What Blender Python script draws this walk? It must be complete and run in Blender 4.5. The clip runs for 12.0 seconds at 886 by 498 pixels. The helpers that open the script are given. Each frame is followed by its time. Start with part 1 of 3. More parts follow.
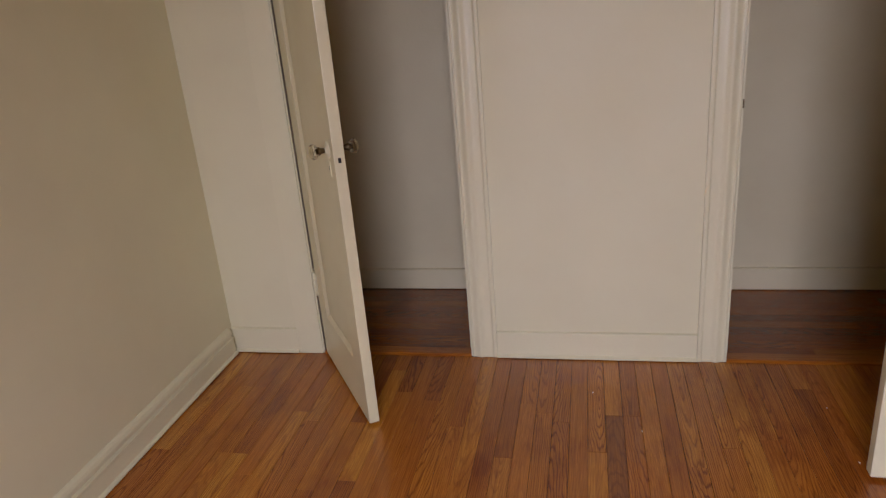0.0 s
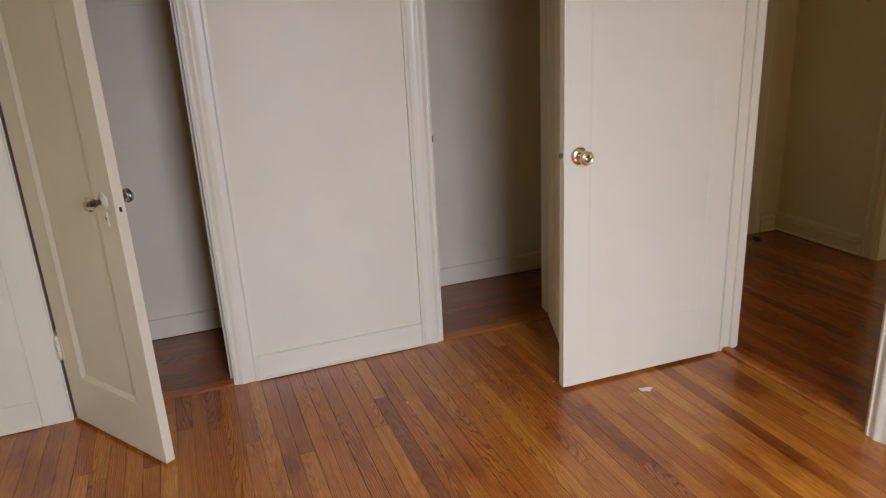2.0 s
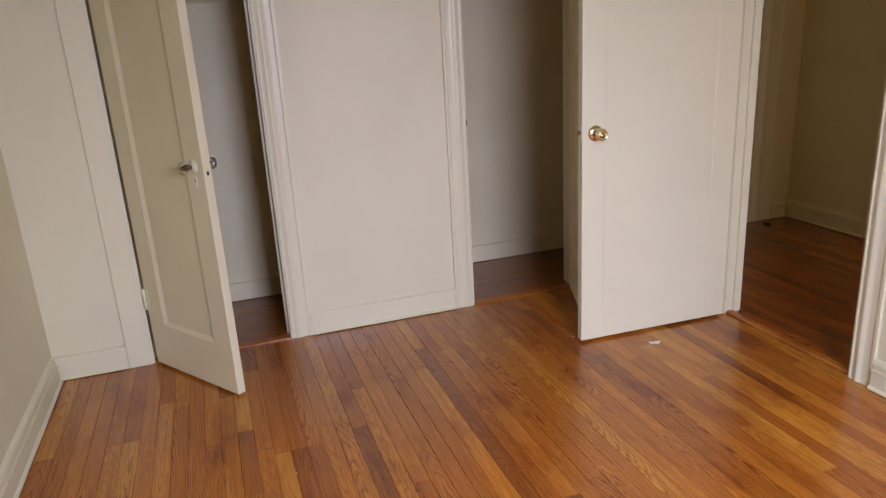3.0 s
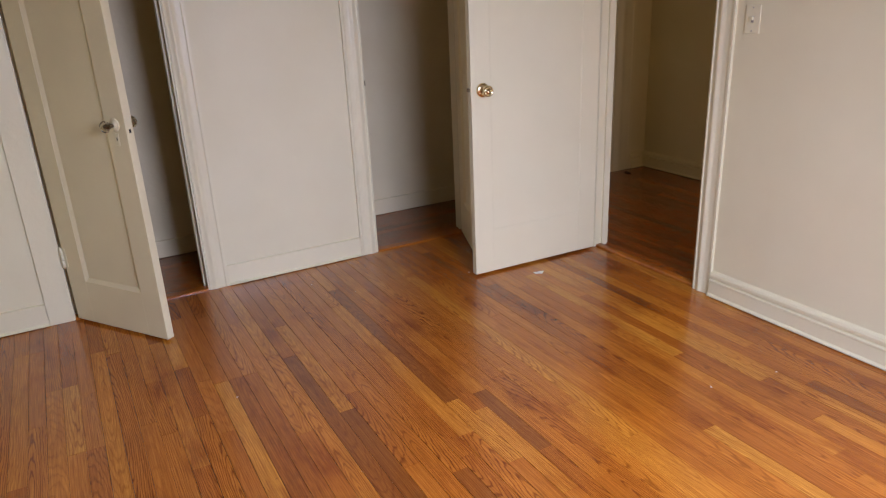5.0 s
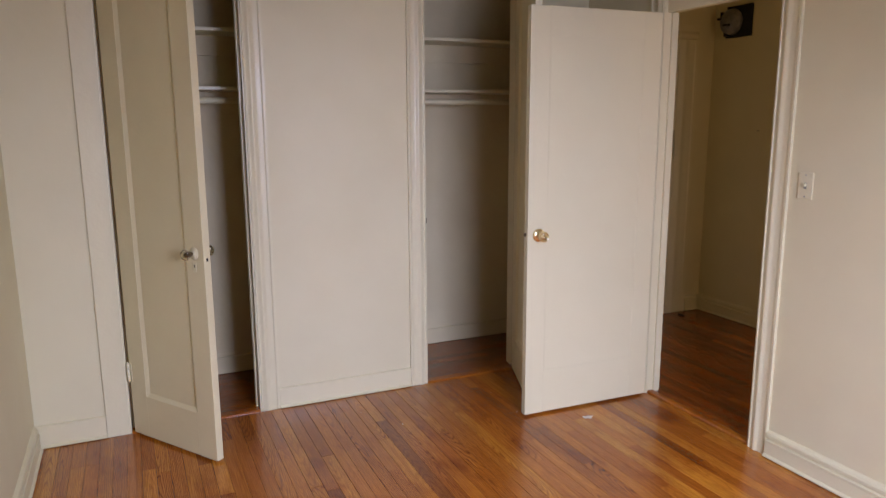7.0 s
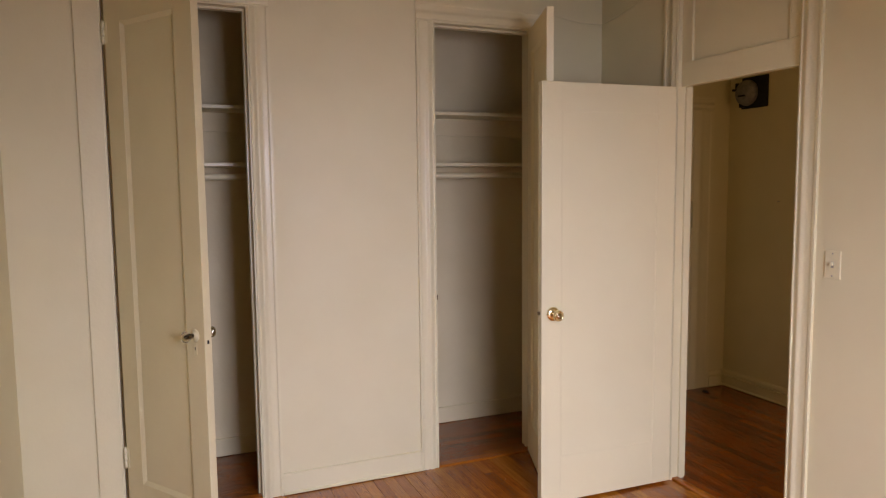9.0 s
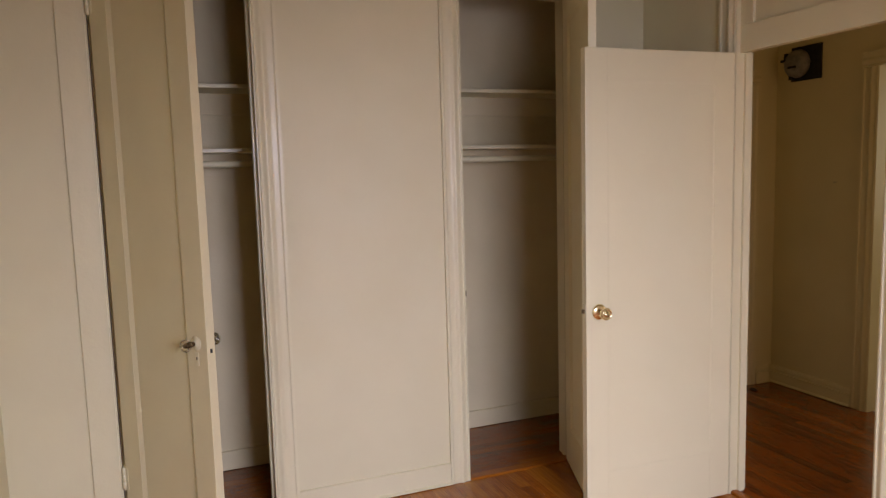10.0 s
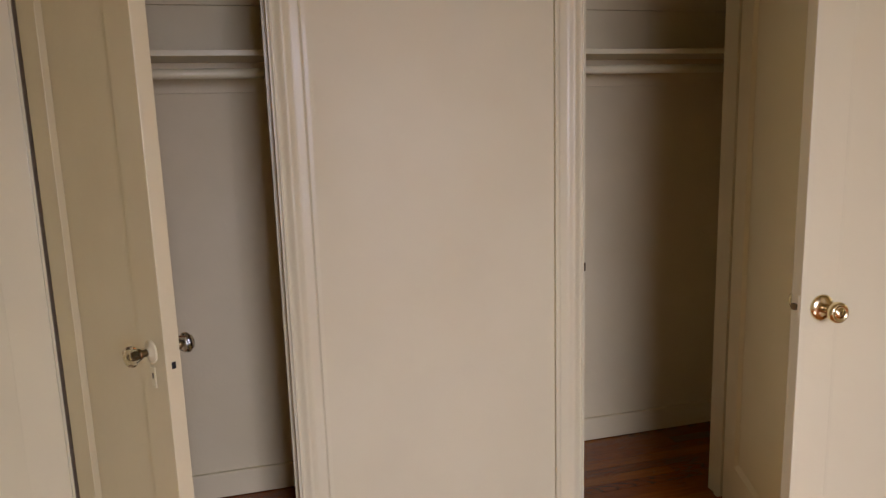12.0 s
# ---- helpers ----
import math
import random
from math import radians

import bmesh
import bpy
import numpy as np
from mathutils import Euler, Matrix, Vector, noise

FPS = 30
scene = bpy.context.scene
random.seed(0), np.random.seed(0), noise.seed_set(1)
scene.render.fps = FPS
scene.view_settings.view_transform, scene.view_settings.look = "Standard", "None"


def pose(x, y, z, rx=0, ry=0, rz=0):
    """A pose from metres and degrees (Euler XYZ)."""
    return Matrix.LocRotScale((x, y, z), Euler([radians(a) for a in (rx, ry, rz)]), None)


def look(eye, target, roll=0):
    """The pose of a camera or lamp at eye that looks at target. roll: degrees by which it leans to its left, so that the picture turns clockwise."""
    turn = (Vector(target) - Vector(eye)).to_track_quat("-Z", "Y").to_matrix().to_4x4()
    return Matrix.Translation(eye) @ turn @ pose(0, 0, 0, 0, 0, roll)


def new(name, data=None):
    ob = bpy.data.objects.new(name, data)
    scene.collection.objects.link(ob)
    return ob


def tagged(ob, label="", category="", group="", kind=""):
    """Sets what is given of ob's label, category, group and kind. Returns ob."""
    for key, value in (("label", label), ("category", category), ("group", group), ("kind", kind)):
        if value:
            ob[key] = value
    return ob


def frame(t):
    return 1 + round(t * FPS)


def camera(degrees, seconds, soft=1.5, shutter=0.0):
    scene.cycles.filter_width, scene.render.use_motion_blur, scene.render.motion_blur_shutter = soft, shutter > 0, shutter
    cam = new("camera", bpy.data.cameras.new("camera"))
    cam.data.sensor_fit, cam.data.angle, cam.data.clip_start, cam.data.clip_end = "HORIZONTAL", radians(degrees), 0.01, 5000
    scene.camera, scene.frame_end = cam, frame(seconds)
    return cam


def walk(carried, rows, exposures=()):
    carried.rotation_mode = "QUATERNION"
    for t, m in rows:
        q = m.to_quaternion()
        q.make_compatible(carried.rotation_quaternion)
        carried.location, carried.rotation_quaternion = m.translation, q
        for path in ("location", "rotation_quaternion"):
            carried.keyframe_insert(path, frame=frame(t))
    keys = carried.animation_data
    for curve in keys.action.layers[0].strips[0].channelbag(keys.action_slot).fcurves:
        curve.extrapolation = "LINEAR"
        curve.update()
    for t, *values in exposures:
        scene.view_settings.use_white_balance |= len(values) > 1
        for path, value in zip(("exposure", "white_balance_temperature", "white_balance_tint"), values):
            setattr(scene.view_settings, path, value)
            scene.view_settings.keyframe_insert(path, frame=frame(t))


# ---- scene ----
cam = camera(64.7, 12.0, soft=1.2, shutter=0.25)
PATH = [
    (0, (0.046, 0.104, 1.364), (-0.361, 1.936, 0.673), -4.9),
    (0.5, (-0.112, 0.068, 1.359), (-0.29, 1.931, 0.653), -6.8),
    (1, (-0.265, 0.039, 1.376), (-0.167, 1.905, 0.662), -9.4),
    (1.5, (-0.398, -0.127, 1.422), (0.096, 1.676, 0.713), -5.0),
    (2, (-0.468, -0.286, 1.428), (0.187, 1.498, 0.804), -3.0),
    (2.5, (-0.524, -0.519, 1.409), (0.082, 1.29, 0.809), -3.7),
    (3, (-0.65, -0.673, 1.372), (-0.061, 1.144, 0.779), -3.3),
    (3.5, (-0.793, -0.8, 1.376), (0.044, 0.904, 0.746), -1.2),
    (5.3, (-0.906, -1.005, 1.379), (-0.023, 0.649, 0.684), -2.7),
    (5.5, (-0.888, -1.033, 1.369), (-0.03, 0.632, 0.668), -2.3),
    (6, (-0.913, -1.071, 1.363), (-0.079, 0.6, 0.648), -1.7),
    (6.5, (-0.933, -1.057, 1.43), (-0.107, 0.668, 0.846), -0.8),
    (7, (-0.945, -1.017, 1.498), (-0.14, 0.777, 1.133), -0.3),
    (7.5, (-0.952, -0.988, 1.527), (-0.168, 0.835, 1.277), -0.2),
    (7.7, (-0.969, -0.989, 1.565), (-0.188, 0.839, 1.345), 0.3),
    (9.5, (-0.819, -0.83, 1.545), (-0.067, 1.013, 1.357), -1.1),
    (10, (-0.787, -0.563, 1.529), (-0.058, 1.287, 1.314), -1.6),
    (10.5, (-0.682, -0.306, 1.482), (-0.004, 1.56, 1.24), -2.1),
    (11, (-0.577, -0.056, 1.455), (0.016, 1.835, 1.185), -1.4),
    (11.5, (-0.55, 0.238, 1.428), (-0.012, 2.139, 1.114), -1.2),
    (12, (-0.467, 0.483, 1.409), (0.033, 2.389, 1.063), -1.8),
]
EXPOSURES = [(0, -1.08, 7500, 11.6), (0.5, -0.94, 7050, 11.3), (1.0, -0.99, 6900, 11.2), (1.5, -0.81, 6350, 10.8), (2.5, -0.71, 6650, 10.9), (3.5, -0.63, 6600, 10.9), (5.5, -0.75, 6700, 10.8), (6.5, -0.71, 6350, 10.7), (7.5, -0.65, 7250, 11.2), (9.5, -0.68, 7900, 11.4), (10.5, -0.84, 7550, 11.6), (12, -0.92, 7800, 11.7)]
walk(cam, [(t, look(eye, target, roll)) for t, eye, target, roll in PATH], EXPOSURES)

# ---- world, window light, exposure ----
world = bpy.data.worlds.new("sky")
scene.world = world
world.use_nodes = True
wn = world.node_tree.nodes
sky = wn.new("ShaderNodeTexSky")
sky.sky_type = "NISHITA"
sky.sun_disc = False
sky.sun_elevation, sky.sun_rotation = radians(48), radians(-20)
world.node_tree.links.new(sky.outputs[0], wn["Background"].inputs[0])
wn["Background"].inputs[1].default_value = 0.05


def lamp(name, kind, m, energy, color, sx=0.0, sy=0.0):
    d = bpy.data.lights.new(name, kind)
    d.energy, d.color = energy, color
    if kind == "AREA":
        d.shape, d.size, d.size_y = "RECTANGLE", sx, sy
    ob = new(name, d)
    ob.matrix_world = m
    return ob


sun = lamp("sun", "SUN", look((0, 8, 10), (0, 0, 0)), 2.5, (1.0, 0.95, 0.88))
sun.data.angle = radians(0.5)
WIN_X, WIN_W, WIN_Z0, WIN_Z1, SOUTH = 0.12, 0.96, 0.72, 2.25, -1.56
daylight = lamp("window_light", "AREA", look((WIN_X, SOUTH - 0.05, 1.52), (WIN_X + 0.15, SOUTH + 3.0, -1.05)), 143, (0.575, 0.645, 1.0), WIN_W, 1.35)
daylight.data.spread = radians(122)
lamp("kitchen_window_light", "AREA", look((4.9, 1.6, 1.6), (2.0, 1.9, 0.8)), 14, (0.95, 0.90, 0.80), 0.8, 1.1)

# Warm fill lamp, added out of view to brighten the hall.
lamp("hall_fill_light", "AREA", look((2.4, -0.52, 1.45), (2.5, 3.0, 1.2)), 9, (1.0, 0.66, 0.36), 0.76, 1.2)

# ---- materials ----


def nodes_of(name):
    m = bpy.data.materials.new(name)
    m.use_nodes = True
    nt = m.node_tree
    return m, nt, nt.nodes["Principled BSDF"]


def mix_rgb(nt, a, b, fac, mode="MIX"):
    n = nt.nodes.new("ShaderNodeMix")
    n.data_type, n.blend_type = "RGBA", mode
    for sock, v in ((n.inputs[0], fac), (n.inputs[6], a), (n.inputs[7], b)):
        if hasattr(v, "links"):
            nt.links.new(v, sock)
        else:
            sock.default_value = v if not isinstance(v, tuple) else (*v, 1)
    return n.outputs[2]


def noise_of(nt, vec, scale, detail=3, rough=0.55, distort=0.0):
    n = nt.nodes.new("ShaderNodeTexNoise")
    n.inputs["Scale"].default_value, n.inputs["Detail"].default_value = scale, detail
    n.inputs["Roughness"].default_value, n.inputs["Distortion"].default_value = rough, distort
    if vec is not None:
        nt.links.new(vec, n.inputs["Vector"])
    return n.outputs["Fac"]


def span(nt, v, a, b, c=0.0, d=1.0):
    n = nt.nodes.new("ShaderNodeMapRange")
    nt.links.new(v, n.inputs[0])
    for i, x in enumerate((a, b, c, d)):
        n.inputs[1 + i].default_value = x
    return n.outputs[0]


def bump(nt, bsdf, height, strength, distance):
    n = nt.nodes.new("ShaderNodeBump")
    n.inputs["Strength"].default_value, n.inputs["Distance"].default_value = strength, distance
    nt.links.new(height, n.inputs["Height"])
    nt.links.new(n.outputs[0], bsdf.inputs["Normal"])


def world_pos(nt):
    return nt.nodes.new("ShaderNodeNewGeometry").outputs["Position"]


def paint(name, color, rough, relief=0.25, dirt=0.06):
    """Old house paint: brushed or rolled, with faint smears and patches."""
    m, nt, b = nodes_of(name)
    p = world_pos(nt)
    big = noise_of(nt, p, 2.2, 4)
    fine = noise_of(nt, p, 60, 2)
    dark = tuple(c * k for c, k in zip(color, (1 - dirt * 1.6, 1 - dirt * 1.9, 1 - dirt * 2.4)))
    c = mix_rgb(nt, color, dark, span(nt, big, 0.35, 0.75))
    c = mix_rgb(nt, c, dark, span(nt, noise_of(nt, p, 11, 5, 0.7), 0.62, 0.78, 0, 0.5))
    nt.links.new(c, b.inputs["Base Color"])
    nt.links.new(span(nt, big, 0.3, 0.7, rough - 0.06, rough + 0.08), b.inputs["Roughness"])
    mixh = nt.nodes.new("ShaderNodeMath")
    mixh.operation = "ADD"
    nt.links.new(fine, mixh.inputs[0])
    nt.links.new(span(nt, noise_of(nt, p, 9, 3), 0, 1, 0, 2.5), mixh.inputs[1])
    bump(nt, b, mixh.outputs[0], relief, 0.003)
    return m


SW = 0.0572


def oak(name, per_object, across=False, shade_tint=(1.0, 1.0, 1.0)):
    """Varnished oak strip; each strip has a tone and a grain of its own. The grain runs along local y."""
    m, nt, b = nodes_of(name)
    L = nt.links.new
    if per_object:
        vec = nt.nodes.new("ShaderNodeTexCoord").outputs["Object"]
        rnd = nt.nodes.new("ShaderNodeObjectInfo").outputs["Random"]
    else:
        g = nt.nodes.new("ShaderNodeNewGeometry")
        vec, rnd = g.outputs["Position"], g.outputs["Random Per Island"]
    off = nt.nodes.new("ShaderNodeVectorMath")
    off.operation = "MULTIPLY_ADD"
    comb = nt.nodes.new("ShaderNodeCombineXYZ")
    for i in range(3):
        L(rnd, comb.inputs[i])
    L(comb.outputs[0], off.inputs[0])
    off.inputs[1].default_value = (37.0, 91.0, 13.0)
    L(vec, off.inputs[2])

    def stretched(sx, sy):
        n = nt.nodes.new("ShaderNodeVectorMath")
        n.operation = "MULTIPLY"
        n.inputs[1].default_value = (sy, sx, sx) if across else (sx, sy, sx)
        L(off.outputs[0], n.inputs[0])
        return n.outputs[0]

    # growth rings cut lengthwise: nested arches about a line of each strip's own
    def math2(op, x, y):
        n = nt.nodes.new("ShaderNodeMath")
        n.operation = op
        for i, v in enumerate((x, y)):
            if hasattr(v, "links"):
                L(v, n.inputs[i])
            else:
                n.inputs[i].default_value = v
        return n.outputs[0]

    def own_random(k):
        return math2("FRACT", math2("MULTIPLY", rnd, k), 0.0)

    sep = nt.nodes.new("ShaderNodeSeparateXYZ")
    L(vec, sep.inputs[0])
    cross, along = (sep.outputs[1], sep.outputs[0]) if across else (sep.outputs[0], sep.outputs[1])
    if not per_object:
        cross = math2("SUBTRACT", math2("PINGPONG", cross, SW), SW / 2)
    u = math2("MULTIPLY", math2("ADD", cross, span(nt, own_random(29.0), 0, 1, -0.05, 0.05)), 48.0)
    v = math2("MULTIPLY", math2("SUBTRACT", along, own_random(53.0)), span(nt, own_random(41.0), 0, 1, 0.8, 4.5))
    slow = noise_of(nt, stretched(16, 2.2), 1.0, 3, 0.5, 0.2)
    radius = math2("SQRT", math2("ADD", math2("MULTIPLY", u, u), math2("MULTIPLY", v, v)), 0.0)
    waves = math2("ADD", math2("MULTIPLY", radius, 3.6), math2("ADD", math2("MULTIPLY", slow, 5.0), math2("MULTIPLY", noise_of(nt, stretched(70, 13), 1.0, 2, 0.5), 1.1)))
    ring = span(nt, math2("PINGPONG", waves, 0.5), 0.03, 0.24)
    pores = span(nt, noise_of(nt, stretched(420, 9), 1.0, 2, 0.6), 0.42, 0.62)
    tone = nt.nodes.new("ShaderNodeValToRGB")
    L(rnd, tone.inputs[0])
    e = tone.color_ramp.elements
    e[0].position, e[0].color = 0.0, (0.255, 0.076, 0.011, 1)
    e[1].position, e[1].color = 1.0, (0.617, 0.257, 0.031, 1)
    for pos, col in ((0.05, (0.343, 0.100, 0.012)), (0.14, (0.412, 0.125, 0.014)), (0.38, (0.470, 0.150, 0.016)), (0.75, (0.529, 0.186, 0.020)), (0.92, (0.588, 0.230, 0.025))):
        q = e.new(pos)
        q.color = (*col, 1)
    wob = nt.nodes.new("ShaderNodeMath")
    wob.operation = "MULTIPLY"
    L(rnd, wob.inputs[0])
    wob.inputs[1].default_value = 17.0
    own = nt.nodes.new("ShaderNodeMath")
    own.operation = "FRACT"
    L(wob.outputs[0], own.inputs[0])
    line = nt.nodes.new("ShaderNodeMath")
    line.operation = "MULTIPLY"
    L(span(nt, ring, 0, 1, 1.0, 0.0), line.inputs[0])
    L(span(nt, own.outputs[0], 0.1, 0.95, 0.20, 0.95), line.inputs[1])
    c = mix_rgb(nt, tone.outputs[0], (0.46, 0.33, 0.24), line.outputs[0], "MULTIPLY")
    c = mix_rgb(nt, c, (0.60, 0.50, 0.42), span(nt, pores, 0, 1, 0.55, 0.0), "MULTIPLY")
    c = mix_rgb(nt, c, (0.66, 0.54, 0.44), span(nt, noise_of(nt, stretched(150, 2.5), 1.0, 4, 0.65), 0.36, 0.56, 0.6, 0.0), "MULTIPLY")
    # stains and worn varnish over the whole floor
    p = world_pos(nt)
    run = nt.nodes.new("ShaderNodeVectorMath")
    run.operation = "MULTIPLY"
    run.inputs[1].default_value = (1.0, 1.0, 1.0) if across else (2.6, 0.9, 1.0)
    L(p, run.inputs[0])
    c = mix_rgb(nt, c, (0.52, 0.30, 0.22), span(nt, noise_of(nt, run.outputs[0], 2.2, 5, 0.62), 0.51, 0.70, 0.0, 0.8), "MULTIPLY")
    c = mix_rgb(nt, c, (1.22, 1.20, 1.05), span(nt, noise_of(nt, p, 1.6, 3), 0.5, 0.7, 0.0, 0.6), "MULTIPLY")
    spots = span(nt, noise_of(nt, p, 23, 1), 0.80, 0.84, 0, 0.7)
    c = mix_rgb(nt, c, (0.07, 0.022, 0.008), spots)
    # multiply in the shade painted into the closet and hall oak
    c = mix_rgb(nt, c, shade_tint, 1.0, "MULTIPLY")
    L(c, b.inputs["Base Color"])
    L(span(nt, noise_of(nt, p, 7, 4), 0.3, 0.7, 0.12, 0.24), b.inputs["Roughness"])
    b.inputs["Coat Weight"].default_value = 0.45
    b.inputs["Specular IOR Level"].default_value = 0.36
    b.inputs["Coat Roughness"].default_value = 0.10
    add = nt.nodes.new("ShaderNodeMath")
    add.operation = "ADD"
    L(pores, add.inputs[0])
    L(span(nt, noise_of(nt, p, 16, 3), 0, 1, 0, 3.0), add.inputs[1])
    bump(nt, b, add.outputs[0], 0.22, 0.0012)
    return m


def simple(name, color, rough, metal=0.0, vary=0.25, scale=40):
    m, nt, b = nodes_of(name)
    f = noise_of(nt, world_pos(nt), scale, 4)
    c = mix_rgb(nt, color, tuple(k * (1 - vary) for k in color), span(nt, f, 0.35, 0.7))
    nt.links.new(c, b.inputs["Base Color"])
    nt.links.new(span(nt, f, 0.3, 0.7, max(0.02, rough - 0.05), rough + 0.07), b.inputs["Roughness"])
    b.inputs["Metallic"].default_value = metal
    return m


WALL = paint("wall_paint", (0.700, 0.638, 0.408), 0.58, 0.10, 0.035)
TRIM = paint("trim_paint", (0.715, 0.652, 0.422), 0.36, 0.20, 0.03)
DOOR = paint("door_paint", (0.712, 0.650, 0.420), 0.38, 0.12, 0.03)
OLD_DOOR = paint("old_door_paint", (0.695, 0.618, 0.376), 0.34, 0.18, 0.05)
# Closet door paint lightened to stand in for bounced light on the second door.
LIT_DOOR = paint("lit_door_paint", (0.84, 0.757, 0.485), 0.42, 0.10, 0.03)
# Wall paint yellowed so that its colour carries the closets' warm shade.
CLOSET_SHADE = paint("closet_shade_paint", (0.68, 0.585, 0.362), 0.62, 0.2, 0.05)
CEIL = paint("ceiling_paint", (0.69, 0.627, 0.405), 0.7, 0.2, 0.02)
OAK_STRIP = oak("oak_strip", True)
OAK_JOINED = oak("oak_strip_joined", False)
# The same oak, darkened to carry the closets' shade in its colour.
OAK_ACROSS_SHADE = oak("oak_strip_across_shade", False, True, (0.60, 0.46, 0.42))
# Hall copy of the oak; the dimmer light there is painted in.
OAK_HALL_SHADE = oak("oak_strip_hall_shade", False, False, (0.74, 0.56, 0.5))
OAK_SILL = oak("oak_threshold", False, True)
SUB = simple("dark_subfloor", (0.030, 0.012, 0.005), 0.7)
BRASS = simple("polished_brass", (0.88, 0.74, 0.44), 0.20, 1.0, 0.15)
STEEL = simple("worn_steel", (0.45, 0.42, 0.38), 0.35, 1.0, 0.3)
OLD_BRASS = simple("tarnished_brass", (0.20, 0.14, 0.07), 0.35, 1.0, 0.4, 90)
BLACK = simple("black_hole", (0.012, 0.010, 0.009), 0.8)
# Dark brown that paints the shade in the closet door's hinge gap.
GAP_SHADE = simple("hinge_gap_shade", (0.34, 0.27, 0.18), 0.8)
PAPER = simple("paper", (0.80, 0.71, 0.52), 0.8, 0, 0.12)
PLASTIC = simple("white_plastic", (0.73, 0.665, 0.43), 0.32, 0, 0.05)
GREY_METAL = simple("grey_painted_metal", (0.26, 0.255, 0.245), 0.5, 0.3, 0.35, 30)
TILE = simple("kitchen_tile", (0.55, 0.53, 0.50), 0.3, 0, 0.2, 6)
gm, gnt, gb = nodes_of("knob_glass")
gb.inputs["Base Color"].default_value = (0.92, 0.90, 0.84, 1)
gb.inputs["Roughness"].default_value, gb.inputs["Transmission Weight"].default_value, gb.inputs["IOR"].default_value = 0.07, 1.0, 1.45
GLASS = gm

# ---- mesh helpers ----


def box(bm, x0, x1, y0, y1, z0, z1):
    vs = [bm.verts.new((x, y, z)) for x in (x0, x1) for y in (y0, y1) for z in (z0, z1)]
    for f in ((0, 1, 3, 2), (4, 6, 7, 5), (0, 4, 5, 1), (2, 3, 7, 6), (0, 2, 6, 4), (1, 5, 7, 3)):
        bm.faces.new([vs[i] for i in f])
    return bm


def boxes(*bs):
    bm = bmesh.new()
    for b in bs:
        box(bm, *b)
    return bm


def rounded(bm, width, seg=2):
    bmesh.ops.bevel(bm, geom=bm.edges[:], offset=width, segments=seg, affect="EDGES", profile=0.6)
    return bm


def prism(pts, place, a, b):
    """A profile of (u, v) points drawn out from a to b; place(u, v, w) gives the point."""
    bm = bmesh.new()
    r0 = [bm.verts.new(place(u, v, a)) for u, v in pts]
    r1 = [bm.verts.new(place(u, v, b)) for u, v in pts]
    n = len(pts)
    for i in range(n):
        bm.faces.new((r0[i], r0[(i + 1) % n], r1[(i + 1) % n], r1[i]))
    bm.faces.new(r0[::-1])
    bm.faces.new(r1)
    bmesh.ops.recalc_face_normals(bm, faces=bm.faces[:])
    return bm


def lathe(pts, seg=24, axis="y"):
    """A turned shape: (radius, along) points about an axis through the origin."""
    bm = bmesh.new()
    rings = []
    for r, h in pts:
        ring = []
        for i in range(seg):
            a = 2 * math.pi * i / seg
            c, s = r * math.cos(a), r * math.sin(a)
            ring.append(bm.verts.new({"y": (c, h, s), "x": (h, c, s), "z": (c, s, h)}[axis]))
        rings.append(ring)
    for p, q in zip(rings, rings[1:]):
        for i in range(seg):
            bm.faces.new((p[i], p[(i + 1) % seg], q[(i + 1) % seg], q[i]))
    bm.faces.new(rings[0][::-1])
    bm.faces.new(rings[-1])
    bmesh.ops.recalc_face_normals(bm, faces=bm.faces[:])
    return bm


def moved(bm, x=0.0, y=0.0, z=0.0):
    bmesh.ops.translate(bm, verts=bm.verts[:], vec=(x, y, z))
    return bm


def mesh_of(name, bm, material, smooth=False):
    me = bpy.data.meshes.new(name)
    bm.to_mesh(me)
    bm.free()
    me.materials.append(material)
    if smooth:
        for p in me.polygons:
            p.use_smooth = True
    return me


def part(name, bm, material, parent, label="", smooth=False):
    ob = new(name, mesh_of(name, bm, material, smooth))
    ob.parent = parent
    if label:
        ob["label"] = label
    return ob


def structure(name, bm, material, label, category):
    return tagged(new(name, mesh_of(name, bm, material)), label, category, kind="structure")


def empty(name, m, label, category, group="", kind=""):
    ob = new(name)
    ob.matrix_world = m
    return tagged(ob, label, category, group, kind)


# ---- plan ----
WEST, EAST, NORTH, CEILING = -1.432, 1.585, 2.524, 2.75
C1 = (-1.025, -0.41)      # first closet's clear opening
C2 = (0.54, 1.132)        # second closet's clear opening
HEAD = 2.385              # closet openings' height
NW = 0.12                 # thickness of the walls
EW = 0.072                # thickness of the partition to the hall
BACK = 3.18               # closets' back wall
ENT = (1.168, 1.87)       # entrance opening along y
ENT_HEAD = 2.55
HALL_E, HALL_N = 3.13, 3.095

# ---- walls and ceiling ----
N1 = NORTH + NW
structure("wall_north", boxes(
    (WEST - NW, C1[0] - 0.02, NORTH, N1, -0.02, CEILING), (C1[1] + 0.02, C2[0] - 0.02, NORTH, N1, -0.02, CEILING),
    (C2[1] + 0.02, EAST, NORTH, N1, -0.02, CEILING), (C1[0] - 0.02, C1[1] + 0.02, NORTH, N1, HEAD + 0.02, CEILING),
    (C2[0] - 0.02, C2[1] + 0.02, NORTH, N1, HEAD + 0.02, CEILING)), WALL, "off-white painted plaster wall with two closet openings", "wall")
structure("wall_west", boxes((WEST - NW, WEST, SOUTH, NORTH, -0.02, CEILING)), WALL, "plain off-white painted plaster wall above white baseboard", "wall")
